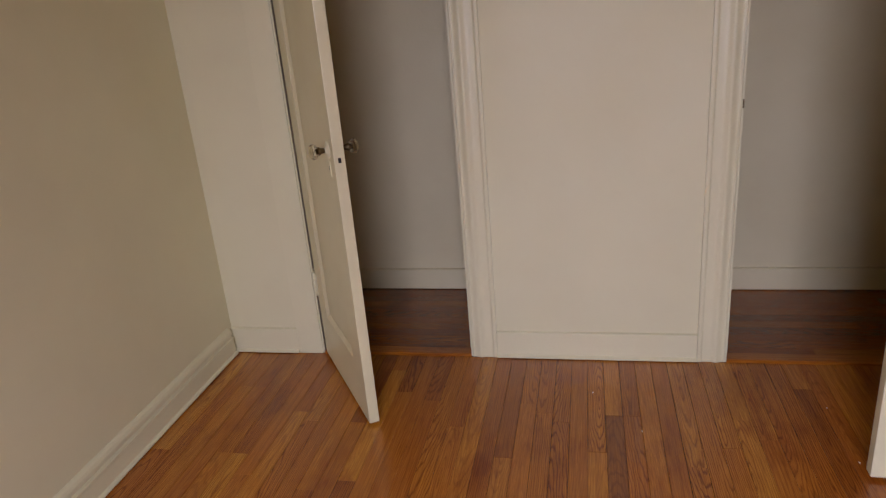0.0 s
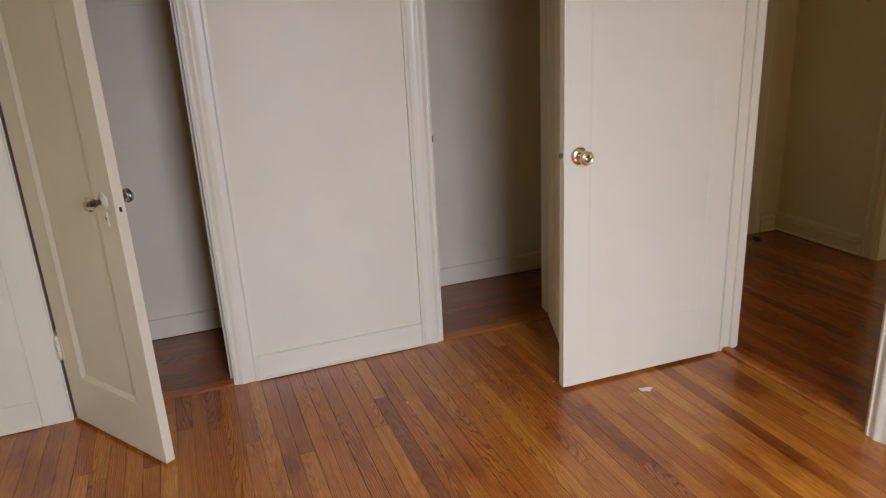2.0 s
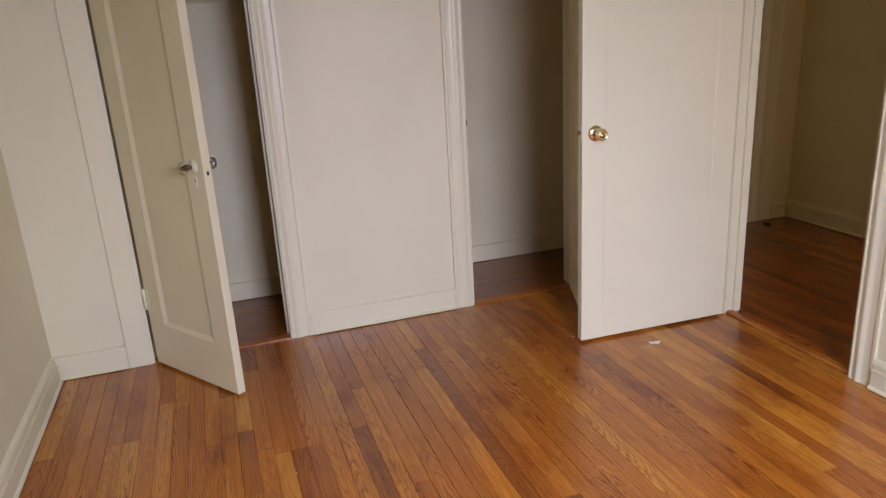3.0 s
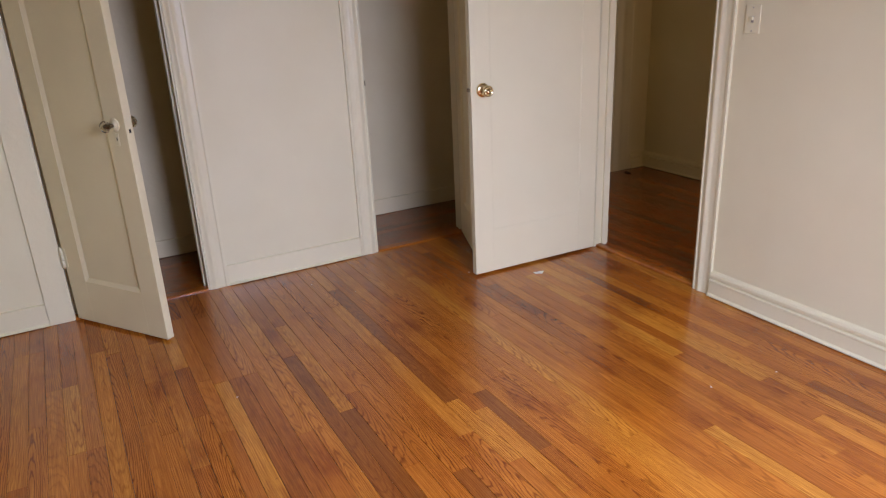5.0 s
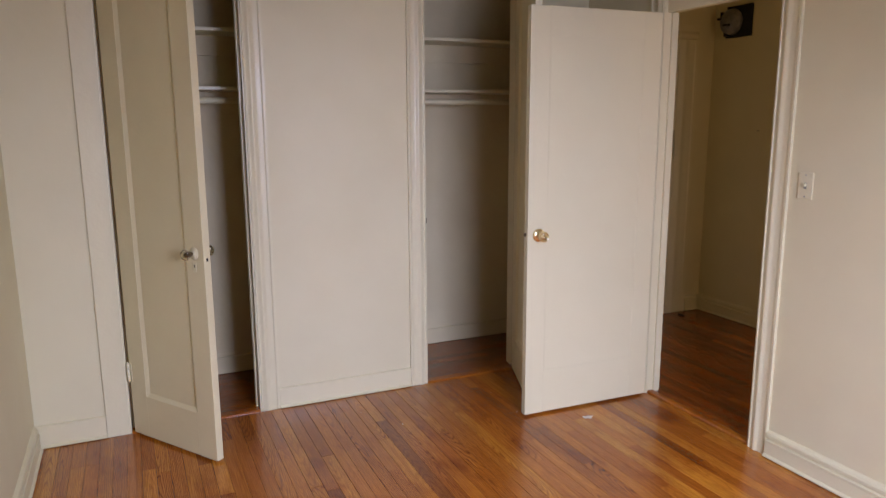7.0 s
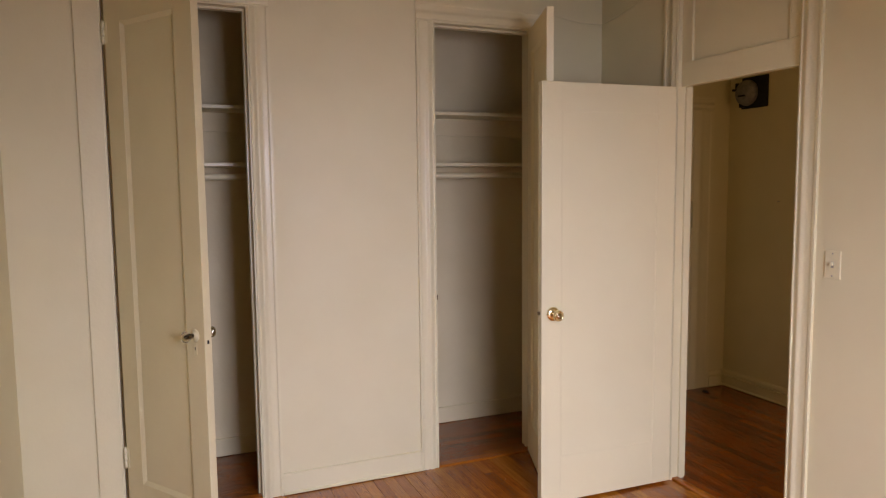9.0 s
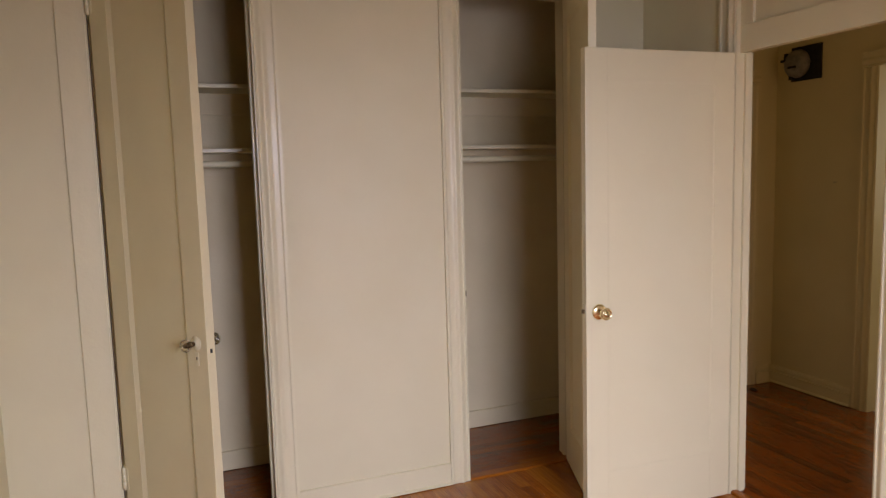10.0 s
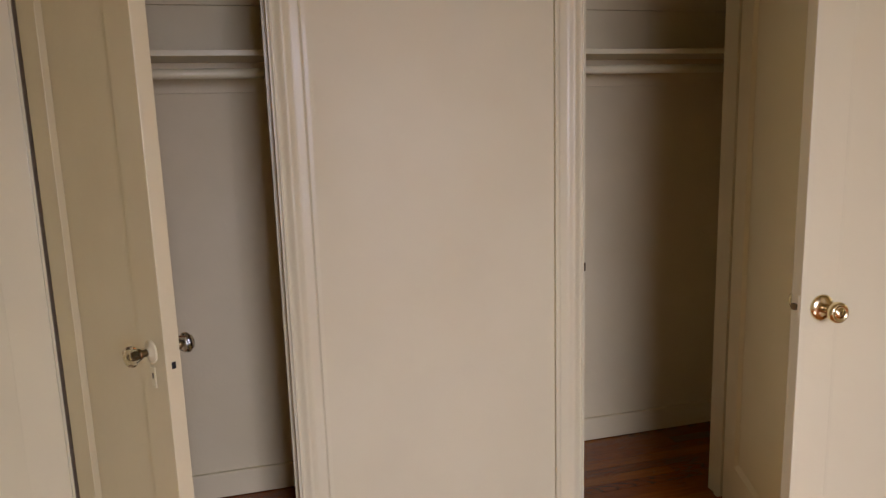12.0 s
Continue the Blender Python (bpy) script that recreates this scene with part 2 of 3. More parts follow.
structure("wall_east", boxes(
    (EAST, EAST + EW, SOUTH, ENT[0] - 0.02, -0.02, CEILING), (EAST, EAST + EW, ENT[1] + 0.02, BACK + NW, -0.02, CEILING),
    (EAST, EAST + EW, ENT[0] - 0.02, ENT[1] + 0.02, ENT_HEAD + 0.02, CEILING)), WALL, "off-white painted plaster wall with the bedroom doorway", "wall")
wx0, wx1 = WIN_X - WIN_W / 2, WIN_X + WIN_W / 2
structure("wall_south", boxes(
    (WEST - NW, wx0, SOUTH - 0.2, SOUTH, -0.02, CEILING), (wx1, EAST + EW, SOUTH - 0.2, SOUTH, -0.02, CEILING),
    (wx0, wx1, SOUTH - 0.2, SOUTH, -0.02, WIN_Z0), (wx0, wx1, SOUTH - 0.2, SOUTH, WIN_Z1, CEILING)), WALL, "off-white painted wall with the bedroom window", "wall")
structure("ceiling", boxes((WEST - NW, EAST + EW, SOUTH - 0.2, N1, CEILING, CEILING + 0.1)), CEIL, "plain white painted bedroom ceiling", "ceiling")
structure("closet_wall_back", boxes((WEST - NW, EAST, BACK, BACK + NW, -0.02, CEILING)), CLOSET_SHADE, "off-white painted back wall of the closets", "wall")
structure("closet_wall_partition", boxes((0.02, 0.12, N1, BACK, -0.02, CEILING)), CLOSET_SHADE, "off-white painted partition between the closets", "wall")
structure("closet_wall_west", boxes((WEST - NW, WEST, N1, BACK, -0.02, CEILING)), CLOSET_SHADE, "off-white painted side wall of the closet", "wall")
structure("closet_ceiling", boxes((WEST - NW, EAST, N1, BACK + NW, CEILING, CEILING + 0.1)), CLOSET_SHADE, "off-white painted closet ceiling", "ceiling")
# hall and the room beyond it
KX = 5.0
HD = (1.90, 2.765)        # hall's entrance door along x
KD = (1.52, 2.355)        # kitchen doorway along y
structure("hall_wall_north", boxes(
    (EAST + EW, HD[0] - 0.02, HALL_N, HALL_N + NW, -0.02, CEILING), (HD[1] + 0.02, HALL_E + NW, HALL_N, HALL_N + NW, -0.02, CEILING),
    (HD[0] - 0.02, HD[1] + 0.02, HALL_N, HALL_N + NW, 2.08, CEILING)), WALL, "cream painted hall wall round the flat's entrance door", "wall")
structure("hall_wall_east", boxes(
    (HALL_E, HALL_E + NW, KD[1] + 0.02, HALL_N, -0.02, CEILING), (HALL_E, HALL_E + NW, -0.6, KD[0] - 0.02, -0.02, CEILING),
    (HALL_E, HALL_E + NW, KD[0] - 0.02, KD[1] + 0.02, 2.10, CEILING)), WALL, "cream painted hall wall with a doorway", "wall")
# unseen end wall; its opening is added to hold the fill lamp
structure("hall_wall_south", boxes((EAST + EW, 2.0, -0.6, -0.48, -0.02, CEILING), (2.8, HALL_E, -0.6, -0.48, -0.02, CEILING), (2.0, 2.8, -0.6, -0.48, -0.02, 0.8), (2.0, 2.8, -0.6, -0.48, 2.1, CEILING)), WALL, "cream painted end wall of the hall, opening added for the fill lamp", "wall")
structure("hall_ceiling", boxes((EAST + EW, KX + NW, -0.6, HALL_N + NW, CEILING, CEILING + 0.1)), CEIL, "plain painted hall ceiling", "ceiling")
structure("kitchen_wall_north", boxes((HALL_E + NW, KX, 3.1, 3.22, -0.02, CEILING)), WALL, "pale painted wall of the room beyond", "wall")
structure("kitchen_wall_south", boxes((HALL_E + NW, KX, 0.3, 0.42, -0.02, CEILING)), WALL, "pale painted wall of the room beyond", "wall")
structure("kitchen_wall_east", boxes((KX, KX + NW, 0.3, 3.22, -0.02, 0.9), (KX, KX + NW, 0.3, 1.15, 0.9, CEILING), (KX, KX + NW, 2.05, 3.22, 0.9, CEILING),
                                     (KX, KX + NW, 1.15, 2.05, 2.2, CEILING)), WALL, "pale painted wall with a window opening", "wall")
structure("kitchen_floor", boxes((HALL_E + 0.06, KX, 0.3, 3.1, -0.03, 0.002)), TILE, "pale grey tiled floor of the room beyond", "floor")
# window behind the walk
w = empty("window_1", Matrix(), "white sash window lighting the bedroom", "window", kind="structure")
part("window_frame", boxes((wx0, wx0 + 0.05, SOUTH - 0.17, SOUTH - 0.12, WIN_Z0, WIN_Z1), (wx1 - 0.05, wx1, SOUTH - 0.17, SOUTH - 0.12, WIN_Z0, WIN_Z1),
     (wx0 + 0.05, wx1 - 0.05, SOUTH - 0.17, SOUTH - 0.12, WIN_Z0, WIN_Z0 + 0.06), (wx0 + 0.05, wx1 - 0.05, SOUTH - 0.17, SOUTH - 0.12, WIN_Z1 - 0.05, WIN_Z1),
     (wx0 + 0.05, wx1 - 0.05, SOUTH - 0.17, SOUTH - 0.12, 1.47, 1.52)), TRIM, w)
for z0, z1 in ((WIN_Z0 + 0.06, 1.47), (1.52, WIN_Z1 - 0.05)):
    pane = part("pane", boxes((wx0 + 0.05, wx1 - 0.05, SOUTH - 0.148, SOUTH - 0.144, z0, z1)), GLASS, w, "clear window glass")
    pane.visible_shadow = False
part("window_sill", boxes((wx0 - 0.05, wx1 + 0.05, SOUTH + 0.002, SOUTH + 0.07, WIN_Z0 - 0.03, WIN_Z0)), TRIM, w)

# ---- trim: casings, jambs, baseboards ----
def moulding(u):
    """Height of the old door casing above the wall, across its width."""
    bead = 0.0040 * math.exp(-((u - 0.006) / 0.003) ** 2)
    ogee = 0.0085 * math.exp(-((u - 0.036) / 0.014) ** 2)
    back = 0.0045 / (1 + math.exp(-(u - 0.085) / 0.0012))
    return 0.0095 + bead + ogee + back


CASING = [(0, 0)] + [(0.1 * i / 40, moulding(0.1 * i / 40)) for i in range(41)] + [(0.1, 0)]


def casing_north(x, side, z1, parent, face=NORTH, width=0.1):
    k = width / 0.1
    part("leg", prism(CASING, lambda u, v, w: (x + side * (u + 0.004) * k, face - v, w), 0.0, z1), TRIM, parent)


def door_jamb_north(name, x0, x1, head, label, flat=False):
    j = empty(name, Matrix(), label, "door frame", kind="structure")
    y0, y1 = NORTH - 0.008, N1 + 0.006
    part("side_jamb", boxes((x0 - 0.02, x0, y0, y1, 0.0, head)), TRIM, j)
    part("side_jamb", boxes((x1, x1 + 0.02, y0, y1, 0.0, head)), TRIM, j)
    part("head_jamb", boxes((x0 - 0.02, x1 + 0.02, y0, y1, head, head + 0.02)), TRIM, j)
    part("stop", boxes((x0, x0 + 0.011, y0 + 0.048, y0 + 0.085, 0.0, head), (x1 - 0.011, x1, y0 + 0.048, y0 + 0.085, 0.0, head),
                       (x0 + 0.011, x1 - 0.011, y0 + 0.048, y0 + 0.085, head - 0.011, head)), TRIM, j)
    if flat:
        # thin dark strips stand in for shade between jamb and door
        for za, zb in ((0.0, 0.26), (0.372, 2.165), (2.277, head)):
            part("gap_shade_strip", boxes((x0 - 0.001, x0 + 0.0012, y0 + 0.001, y0 + 0.047, za + 0.002, zb)), GAP_SHADE, j, "dark strip painting the shade in the hinge gap")
        part("leg", rounded(boxes((x0 - 0.108, x0 - 0.006, NORTH - 0.014, NORTH - 0.0005, 0.0, head + 0.004)), 0.002), TRIM, j)
    else:
        casing_north(x0, -1, head + 0.004, j)
    casing_north(x1, 1, head + 0.004, j)
    part("head_casing", prism(CASING, lambda u, v, w: (w, NORTH - v, head + 0.004 + u), x0 - 0.104, x1 + 0.104), TRIM, j)
    return j


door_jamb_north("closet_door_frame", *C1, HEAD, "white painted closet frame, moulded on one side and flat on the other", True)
c2_frame = door_jamb_north("closet_door_frame", *C2, HEAD, "white painted moulded frame of a closet opening")
part("strike_plate", rounded(boxes((C2[0] - 0.003, C2[0] + 0.0015, NORTH - 0.011, NORTH + 0.034, 0.932, 0.960)), 0.0006, 1), OLD_BRASS, c2_frame, "tarnished strike plate on the jamb")

# bedroom doorway with its panelled transom
ef = empty("bedroom_door_frame", Matrix(), "white painted moulded bedroom door frame with solid transom panel", "door frame", kind="structure")
ex0, ex1 = EAST - 0.008, EAST + EW + 0.008
part("side_jamb", boxes((ex0, ex1, ENT[0] - 0.02, ENT[0], 0.0, ENT_HEAD)), TRIM, ef)
part("side_jamb", boxes((ex0, ex1, ENT[1], ENT[1] + 0.02, 0.0, ENT_HEAD)), TRIM, ef)
part("head_jamb", boxes((ex0, ex1, ENT[0] - 0.02, ENT[1] + 0.02, ENT_HEAD, ENT_HEAD + 0.02)), TRIM, ef)
part("stop", boxes((ex0 + 0.045, ex1 - 0.004, ENT[0], ENT[0] + 0.011, 0.0, 2.016)), TRIM, ef)
part("stop", boxes((ex0 + 0.045, ex1 - 0.004, ENT[1] - 0.011, ENT[1], 0.012, 2.016)), TRIM, ef)
part("leg", prism(CASING, lambda u, v, w: (EAST - v, ENT[0] - 0.004 - u, w), 0.0, ENT_HEAD + 0.004), TRIM, ef)
part("leg", prism(CASING, lambda u, v, w: (EAST - v, ENT[1] + 0.004 + u, w), 0.0, ENT_HEAD + 0.004), TRIM, ef)
part("head_casing", prism(CASING, lambda u, v, w: (EAST - v, w, ENT_HEAD + 0.004 + u), ENT[0] - 0.104, ENT[1] + 0.104), TRIM, ef)
tx0, tx1 = EAST + 0.012, EAST + 0.052
part("transom_rail", rounded(boxes((tx0, tx1, ENT[0], ENT[1], 2.018, 2.135)), 0.003), TRIM, ef)
part("transom_rail", rounded(boxes((tx0, tx1, ENT[0], ENT[1], 2.45, ENT_HEAD)), 0.003), TRIM, ef)
part("transom_stile", rounded(boxes((tx0, tx1, ENT[0], ENT[0] + 0.07, 2.135, 2.45)), 0.003), TRIM, ef)
part("transom_stile", rounded(boxes((tx0, tx1, ENT[1] - 0.07, ENT[1], 2.135, 2.45)), 0.003), TRIM, ef)
part("transom_panel", boxes((tx0 + 0.013, tx1 - 0.013, ENT[0] + 0.06, ENT[1] - 0.06, 2.125, 2.46)), TRIM, ef)

BASE_TALL = [(0, 0), (0.031, 0), (0.032, 0.008), (0.027, 0.014), (0.022, 0.017), (0.021, 0.070), (0.024, 0.075), (0.023, 0.081), (0.012, 0.084), (0.011, 0.088),
             (0.018, 0.092), (0.018, 0.104), (0.014, 0.114), (0.006, 0.120), (0, 0.122)]
BASE_FLAT = [(0, 0), (0.024, 0), (0.025, 0.007), (0.018, 0.012), (0.013, 0.016), (0.012, 0.104), (0.010, 0.107), (0, 0.110)]


def baseboard(pts, place, a, b, label, material=None):
    return structure("baseboard", prism([(u, max(v, 0.0035)) for u, v in pts], place, a, b), material or TRIM, label, "baseboard")


baseboard(BASE_TALL, lambda u, v, w: (WEST + u, w, v), SOUTH, NORTH - 0.036, "white moulded baseboard along the plaster wall")
baseboard(BASE_TALL, lambda u, v, w: (EAST - u, w, v), SOUTH, ENT[0] - 0.106, "white moulded baseboard with a grooved cap, paint chipped")
baseboard(BASE_TALL, lambda u, v, w: (EAST - u, w, v), ENT[1] + 0.106, NORTH - 0.036, "white moulded baseboard beside the doorway")
baseboard(BASE_FLAT, lambda u, v, w: (w, NORTH - u, v), WEST, C1[0] - 0.109, "flat white painted baseboard beside the closet")
baseboard(BASE_FLAT, lambda u, v, w: (w, NORTH - u, v), C1[1] + 0.105, C2[0] - 0.105, "flat white painted baseboard between the closets")
baseboard(BASE_FLAT, lambda u, v, w: (w, NORTH - u, v), C2[1] + 0.105, EAST, "flat white painted baseboard beside the closet")
CB = [(0, 0), (0.016, 0), (0.016, 0.100), (0.013, 0.104), (0, 0.104)]
baseboard(CB, lambda u, v, w: (w, BACK - u, v), WEST, 0.02, "flat painted baseboard inside the closet", CLOSET_SHADE)
baseboard(CB, lambda u, v, w: (w, BACK - u, v), 0.12, EAST, "flat painted baseboard inside the closet", CLOSET_SHADE)
baseboard(BASE_TALL, lambda u, v, w: (HALL_E - u, w, v), KD[1] + 0.106, HALL_N, "white moulded baseboard in the hall")
baseboard(BASE_TALL, lambda u, v, w: (HALL_E - u, w, v), -0.48, KD[0] - 0.106, "white moulded baseboard in the hall")
baseboard(BASE_TALL, lambda u, v, w: (w, HALL_N - u, v), HD[1] + 0.21, HALL_E - 0.033, "white moulded baseboard in the hall")

# hall: casings of the kitchen doorway and the flat's entrance
kf = empty("kitchen_door_frame", Matrix(), "white painted frame of an open doorway in the hall", "door frame", kind="structure")
part("leg", prism(CASING, lambda u, v, w: (HALL_E - v, KD[1] + 0.004 + u, w), 0.0, 2.08), TRIM, kf)
part("leg", prism(CASING, lambda u, v, w: (HALL_E - v, KD[0] - 0.004 - u, w), 0.0, 2.08), TRIM, kf)
part("head_casing", prism(CASING, lambda u, v, w: (HALL_E - v, w, 2.084 + u), KD[0] - 0.104, KD[1] + 0.104), TRIM, kf)
part("side_jamb", boxes((HALL_E - 0.008, HALL_E + NW + 0.008, KD[1], KD[1] + 0.02, 0, 2.08)), TRIM, kf)
part("side_jamb", boxes((HALL_E - 0.008, HALL_E + NW + 0.008, KD[0] - 0.02, KD[0], 0, 2.08)), TRIM, kf)
hf = empty("hall_door_frame", Matrix(), "cream painted frame of the flat's entrance door", "door frame", kind="structure")
casing_north(HD[1], 1, 2.06, hf, HALL_N, 0.2)
casing_north(HD[0], -1, 2.06, hf, HALL_N)
part("head_casing", prism(CASING, lambda u, v, w: (w, HALL_N - v, 2.064 + u), HD[0] - 0.104, HD[1] + 0.204), TRIM, hf)
part("side_jamb", boxes((HD[1], HD[1] + 0.02, HALL_N - 0.008, HALL_N + NW, 0, 2.06)), TRIM, hf)
part("side_jamb", boxes((HD[0] - 0.02, HD[0], HALL_N - 0.008, HALL_N + NW, 0, 2.06)), TRIM, hf)

# ---- doors ----


def panel_door(name, m, w, h, s, label, stile=0.115, top=0.125, bottom=0.215, depth=0.011, slope=0.018, th=0.035, material=None):
    """A one-panel door. Hinge edge at local x = 0, leaf towards s * x, room face at y = 0."""
    material = material or DOOR
    d = empty(name, m, label, "door")
    X = lambda a, b: (min(s * a, s * b), max(s * a, s * b))
    part("stile", rounded(boxes((*X(0, stile), 0, th, 0.012, h)), 0.0025), material, d)
    part("stile", rounded(boxes((*X(w - stile, w), 0, th, 0.012, h)), 0.0025), material, d)
    part("top_rail", boxes((*X(stile, w - stile), 0.0004, th - 0.0004, h - top, h - 0.001)), material, d)
    part("bottom_rail", boxes((*X(stile, w - stile), 0.0004, th - 0.0004, 0.013, bottom)), material, d)
    part("panel", boxes((*X(stile - 0.01, w - stile + 0.01), depth, th - depth, bottom - 0.01, h - top + 0.01)), material, d)
    # sloped moulding round the panel, on both faces
    for y_out, y_in in ((0.0012, depth - 0.0008), (th - 0.0012, th - depth + 0.0008)):
        bm = bmesh.new()
        a = [(stile, bottom), (w - stile, bottom), (w - stile, h - top), (stile, h - top)]
        b = [(stile + slope, bottom + slope), (w - stile - slope, bottom + slope), (w - stile - slope, h - top - slope), (stile + slope, h - top - slope)]
        o = [bm.verts.new((s * x, y_out, z)) for x, z in a]
        i = [bm.verts.new((s * x, y_in, z)) for x, z in b]
        q = [bm.verts.new((s * x, y_out * 0.05 + y_in * 0.95, z)) for x, z in a]
        for k in range(4):
            n = (k + 1) % 4
            bm.faces.new((o[k], o[n], i[n], i[k]))
            bm.faces.new((o[n], o[k], q[k], q[n]))
            bm.faces.new((i[k], i[n], q[n], q[k]))
        bmesh.ops.recalc_face_normals(bm, faces=bm.faces[:])
        part("panel_moulding", bm, material, d)
    return d


def hinge(d, z, s=1):
    k = part("hinge", moved(lathe([(0.0, -0.052), (0.004, -0.051), (0.0055, -0.046), (0.0075, -0.045), (0.0075, -0.015), (0.0068, -0.0145), (0.0075, -0.014), (0.0075, 0.014),
                                   (0.0068, 0.0145), (0.0075, 0.015), (0.0075, 0.045), (0.0055, 0.046), (0.004, 0.051), (0.0, 0.052)], 14, "z"), -s * 0.002, -0.005, z), TRIM, d, "hinge painted over white", True)
    part("leaf", boxes((min(s * 0.001, s * 0.02), max(s * 0.001, s * 0.02), -0.0018, 0.001, z - 0.045, z + 0.045)), TRIM, k)


def glass_knob(d, x, z, side, th):
    """side -1: room face, +1: the other face."""
    y0 = 0.0 if side < 0 else th
    f = lambda pts: moved(lathe([(r, side * h) for r, h in pts], 12), x, y0, z)
    r = part("rosette", moved(lathe([(0.0, 0), (0.026, 0), (0.027, side * 0.002), (0.022, side * 0.004), (0.012, side * 0.006), (0.009, side * 0.011), (0.0, side * 0.011)], 24), x, y0, z), TRIM, d, "rosette painted over white", True)
    part("shank", f([(0.0, 0.010), (0.0085, 0.010), (0.0085, 0.022), (0.013, 0.026), (0.013, 0.0305), (0.0065, 0.031), (0.0065, 0.042), (0.0, 0.043)]), OLD_BRASS, r, "tarnished brass shank", True)
    part("glass_knob", f([(0.0, 0.0305), (0.013, 0.0305), (0.019, 0.035), (0.0235, 0.044), (0.0235, 0.049), (0.019, 0.056), (0.012, 0.058), (0.0, 0.058)]), GLASS, d, "clear faceted glass knob")


# first closet's door, standing half open
a1 = -56.0
TH = 0.035
W1 = 0.588
d1 = panel_door("closet_door", pose(C1[0] + 0.013, NORTH - 0.020, 0, 0, 0, a1), W1, HEAD - 0.006, 1, "tall white one-panel closet door standing half open, glass knobs", material=OLD_DOOR)
hinge(d1, 0.316)
hinge(d1, 2.221)
glass_knob(d1, W1 - 0.058, 0.945, -1, TH)
glass_knob(d1, W1 - 0.058, 0.945, 1, TH)
k = part("keyhole_plate", moved(rounded(boxes((-0.010, 0.010, -0.0025, 0.0, -0.024, 0.024)), 0.002), W1 - 0.058, 0, 0.887), TRIM, d1, "keyhole plate painted over white")
part("keyhole", moved(boxes((-0.0025, 0.0025, -0.003, -0.0005, -0.006, 0.006)), W1 - 0.058, 0, 0.890), BLACK, k)
part("latch_hole", boxes((W1 - 0.004, W1 + 0.0012, 0.013, 0.022, 0.913, 0.928)), BLACK, d1, "dark square latch hole")

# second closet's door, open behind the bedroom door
d2 = panel_door("closet_door", pose(C2[1] - 0.004, NORTH - 0.018, 0, 0, 0, 69.5), 0.556, HEAD - 0.006, -1, "tall cream closet door open behind the bedroom door, colour lightened for bounce light", material=LIT_DOOR)
hinge(d2, 0.316, -1)
hinge(d2, 2.221, -1)

# bedroom door, opened right back
W3, H3 = 0.748, 2.014
d3 = panel_door("bedroom_door", pose(1.551, 1.852, 0, 0, 0, -1.6), W3, H3, -1, "white shallow-panelled bedroom door standing wide open, brass knob", stile=0.105, top=0.13, bottom=0.235, depth=0.003, slope=0.009)
kx, kz = -W3 + 0.060, 0.937
part("rosette", moved(lathe([(0.0, 0), (0.033, 0), (0.0335, -0.003), (0.030, -0.007), (0.022, -0.010), (0.016, -0.012), (0.0, -0.012)], 32), kx, 0, kz), BRASS, d3, "polished brass rosette", True)
kb = part("knob", moved(lathe([(0.0, -0.011), (0.0125, -0.011), (0.0115, -0.030), (0.014, -0.036), (0.022, -0.041), (0.0262, -0.049), (0.0262, -0.056), (0.024, -0.061), (0.019, -0.063), (0.018, -0.0605),
                               (0.0125, -0.0605), (0.012, -0.063), (0.0, -0.063)], 32), kx, 0, kz), BRASS, d3, "polished brass knob", True)
part("keyhole", moved(boxes((-0.0012, 0.0012, -0.0634, -0.062, -0.005, 0.005)), kx, 0, kz), BLACK, kb)
part("rosette", moved(lathe([(0.0, 0), (0.033, 0), (0.033, 0.004), (0.022, 0.010), (0.0, 0.010)], 24), kx, TH, kz), BRASS, d3, "polished brass rosette", True)
part("knob", moved(lathe([(0.0, 0.009), (0.012, 0.009), (0.0115, 0.030), (0.022, 0.040), (0.0255, 0.050), (0.020, 0.059), (0.0, 0.060)], 24), kx, TH, kz), BRASS, d3, "polished brass knob", True)
lp = part("latch_plate", moved(rounded(boxes((-0.0016, 0.0, -0.0125, 0.0125, -0.029, 0.029)), 0.0006, 1), -W3, TH / 2, kz + 0.004), TRIM, d3, "latch plate half painted over")
part("latch", moved(rounded(boxes((-0.009, 0.0, -0.0075, 0.0075, -0.008, 0.008)), 0.002), -W3, TH / 2, kz + 0.004), OLD_BRASS, lp, "dark worn latch bolt")

# flat's entrance door in the hall
d4 = panel_door("entrance_door", pose(HD[1] - 0.012, HALL_N + 0.045, 0, 0, 0, 0), HD[1] - HD[0] - 0.012, 2.05, -1, "cream painted entrance door of the flat, closed", material=DOOR)
part("knob", moved(lathe([(0.0, 0), (0.026, 0), (0.026, -0.006), (0.011, -0.010), (0.011, -0.034), (0.024, -0.044), (0.026, -0.055), (0.018, -0.064), (0.0, -0.065)], 20), -0.045, 0, 0.94), OLD_BRASS, d4, "dark tarnished door knob", True)
cp = part("night_latch", moved(rounded(boxes((-0.045, 0.045, -0.024, 0.0, -0.055, 0.055)), 0.004), -0.058, 0, 1.34), STEEL, d4, "old metal night latch")
part("thumb_turn", moved(lathe([(0.0, -0.024), (0.011, -0.024), (0.009, -0.038), (0.0, -0.038)], 14), -0.058, 0, 1.345), STEEL, cp, "", True)

part("lock_keeper", rounded(boxes((HD[1] + 0.012, HD[1] + 0.046, HALL_N - 0.030, HALL_N - 0.012, 1.21, 1.405)), 0.003), TRIM, hf, "old lock keeper painted over with the frame")

# ---- closet fittings ----


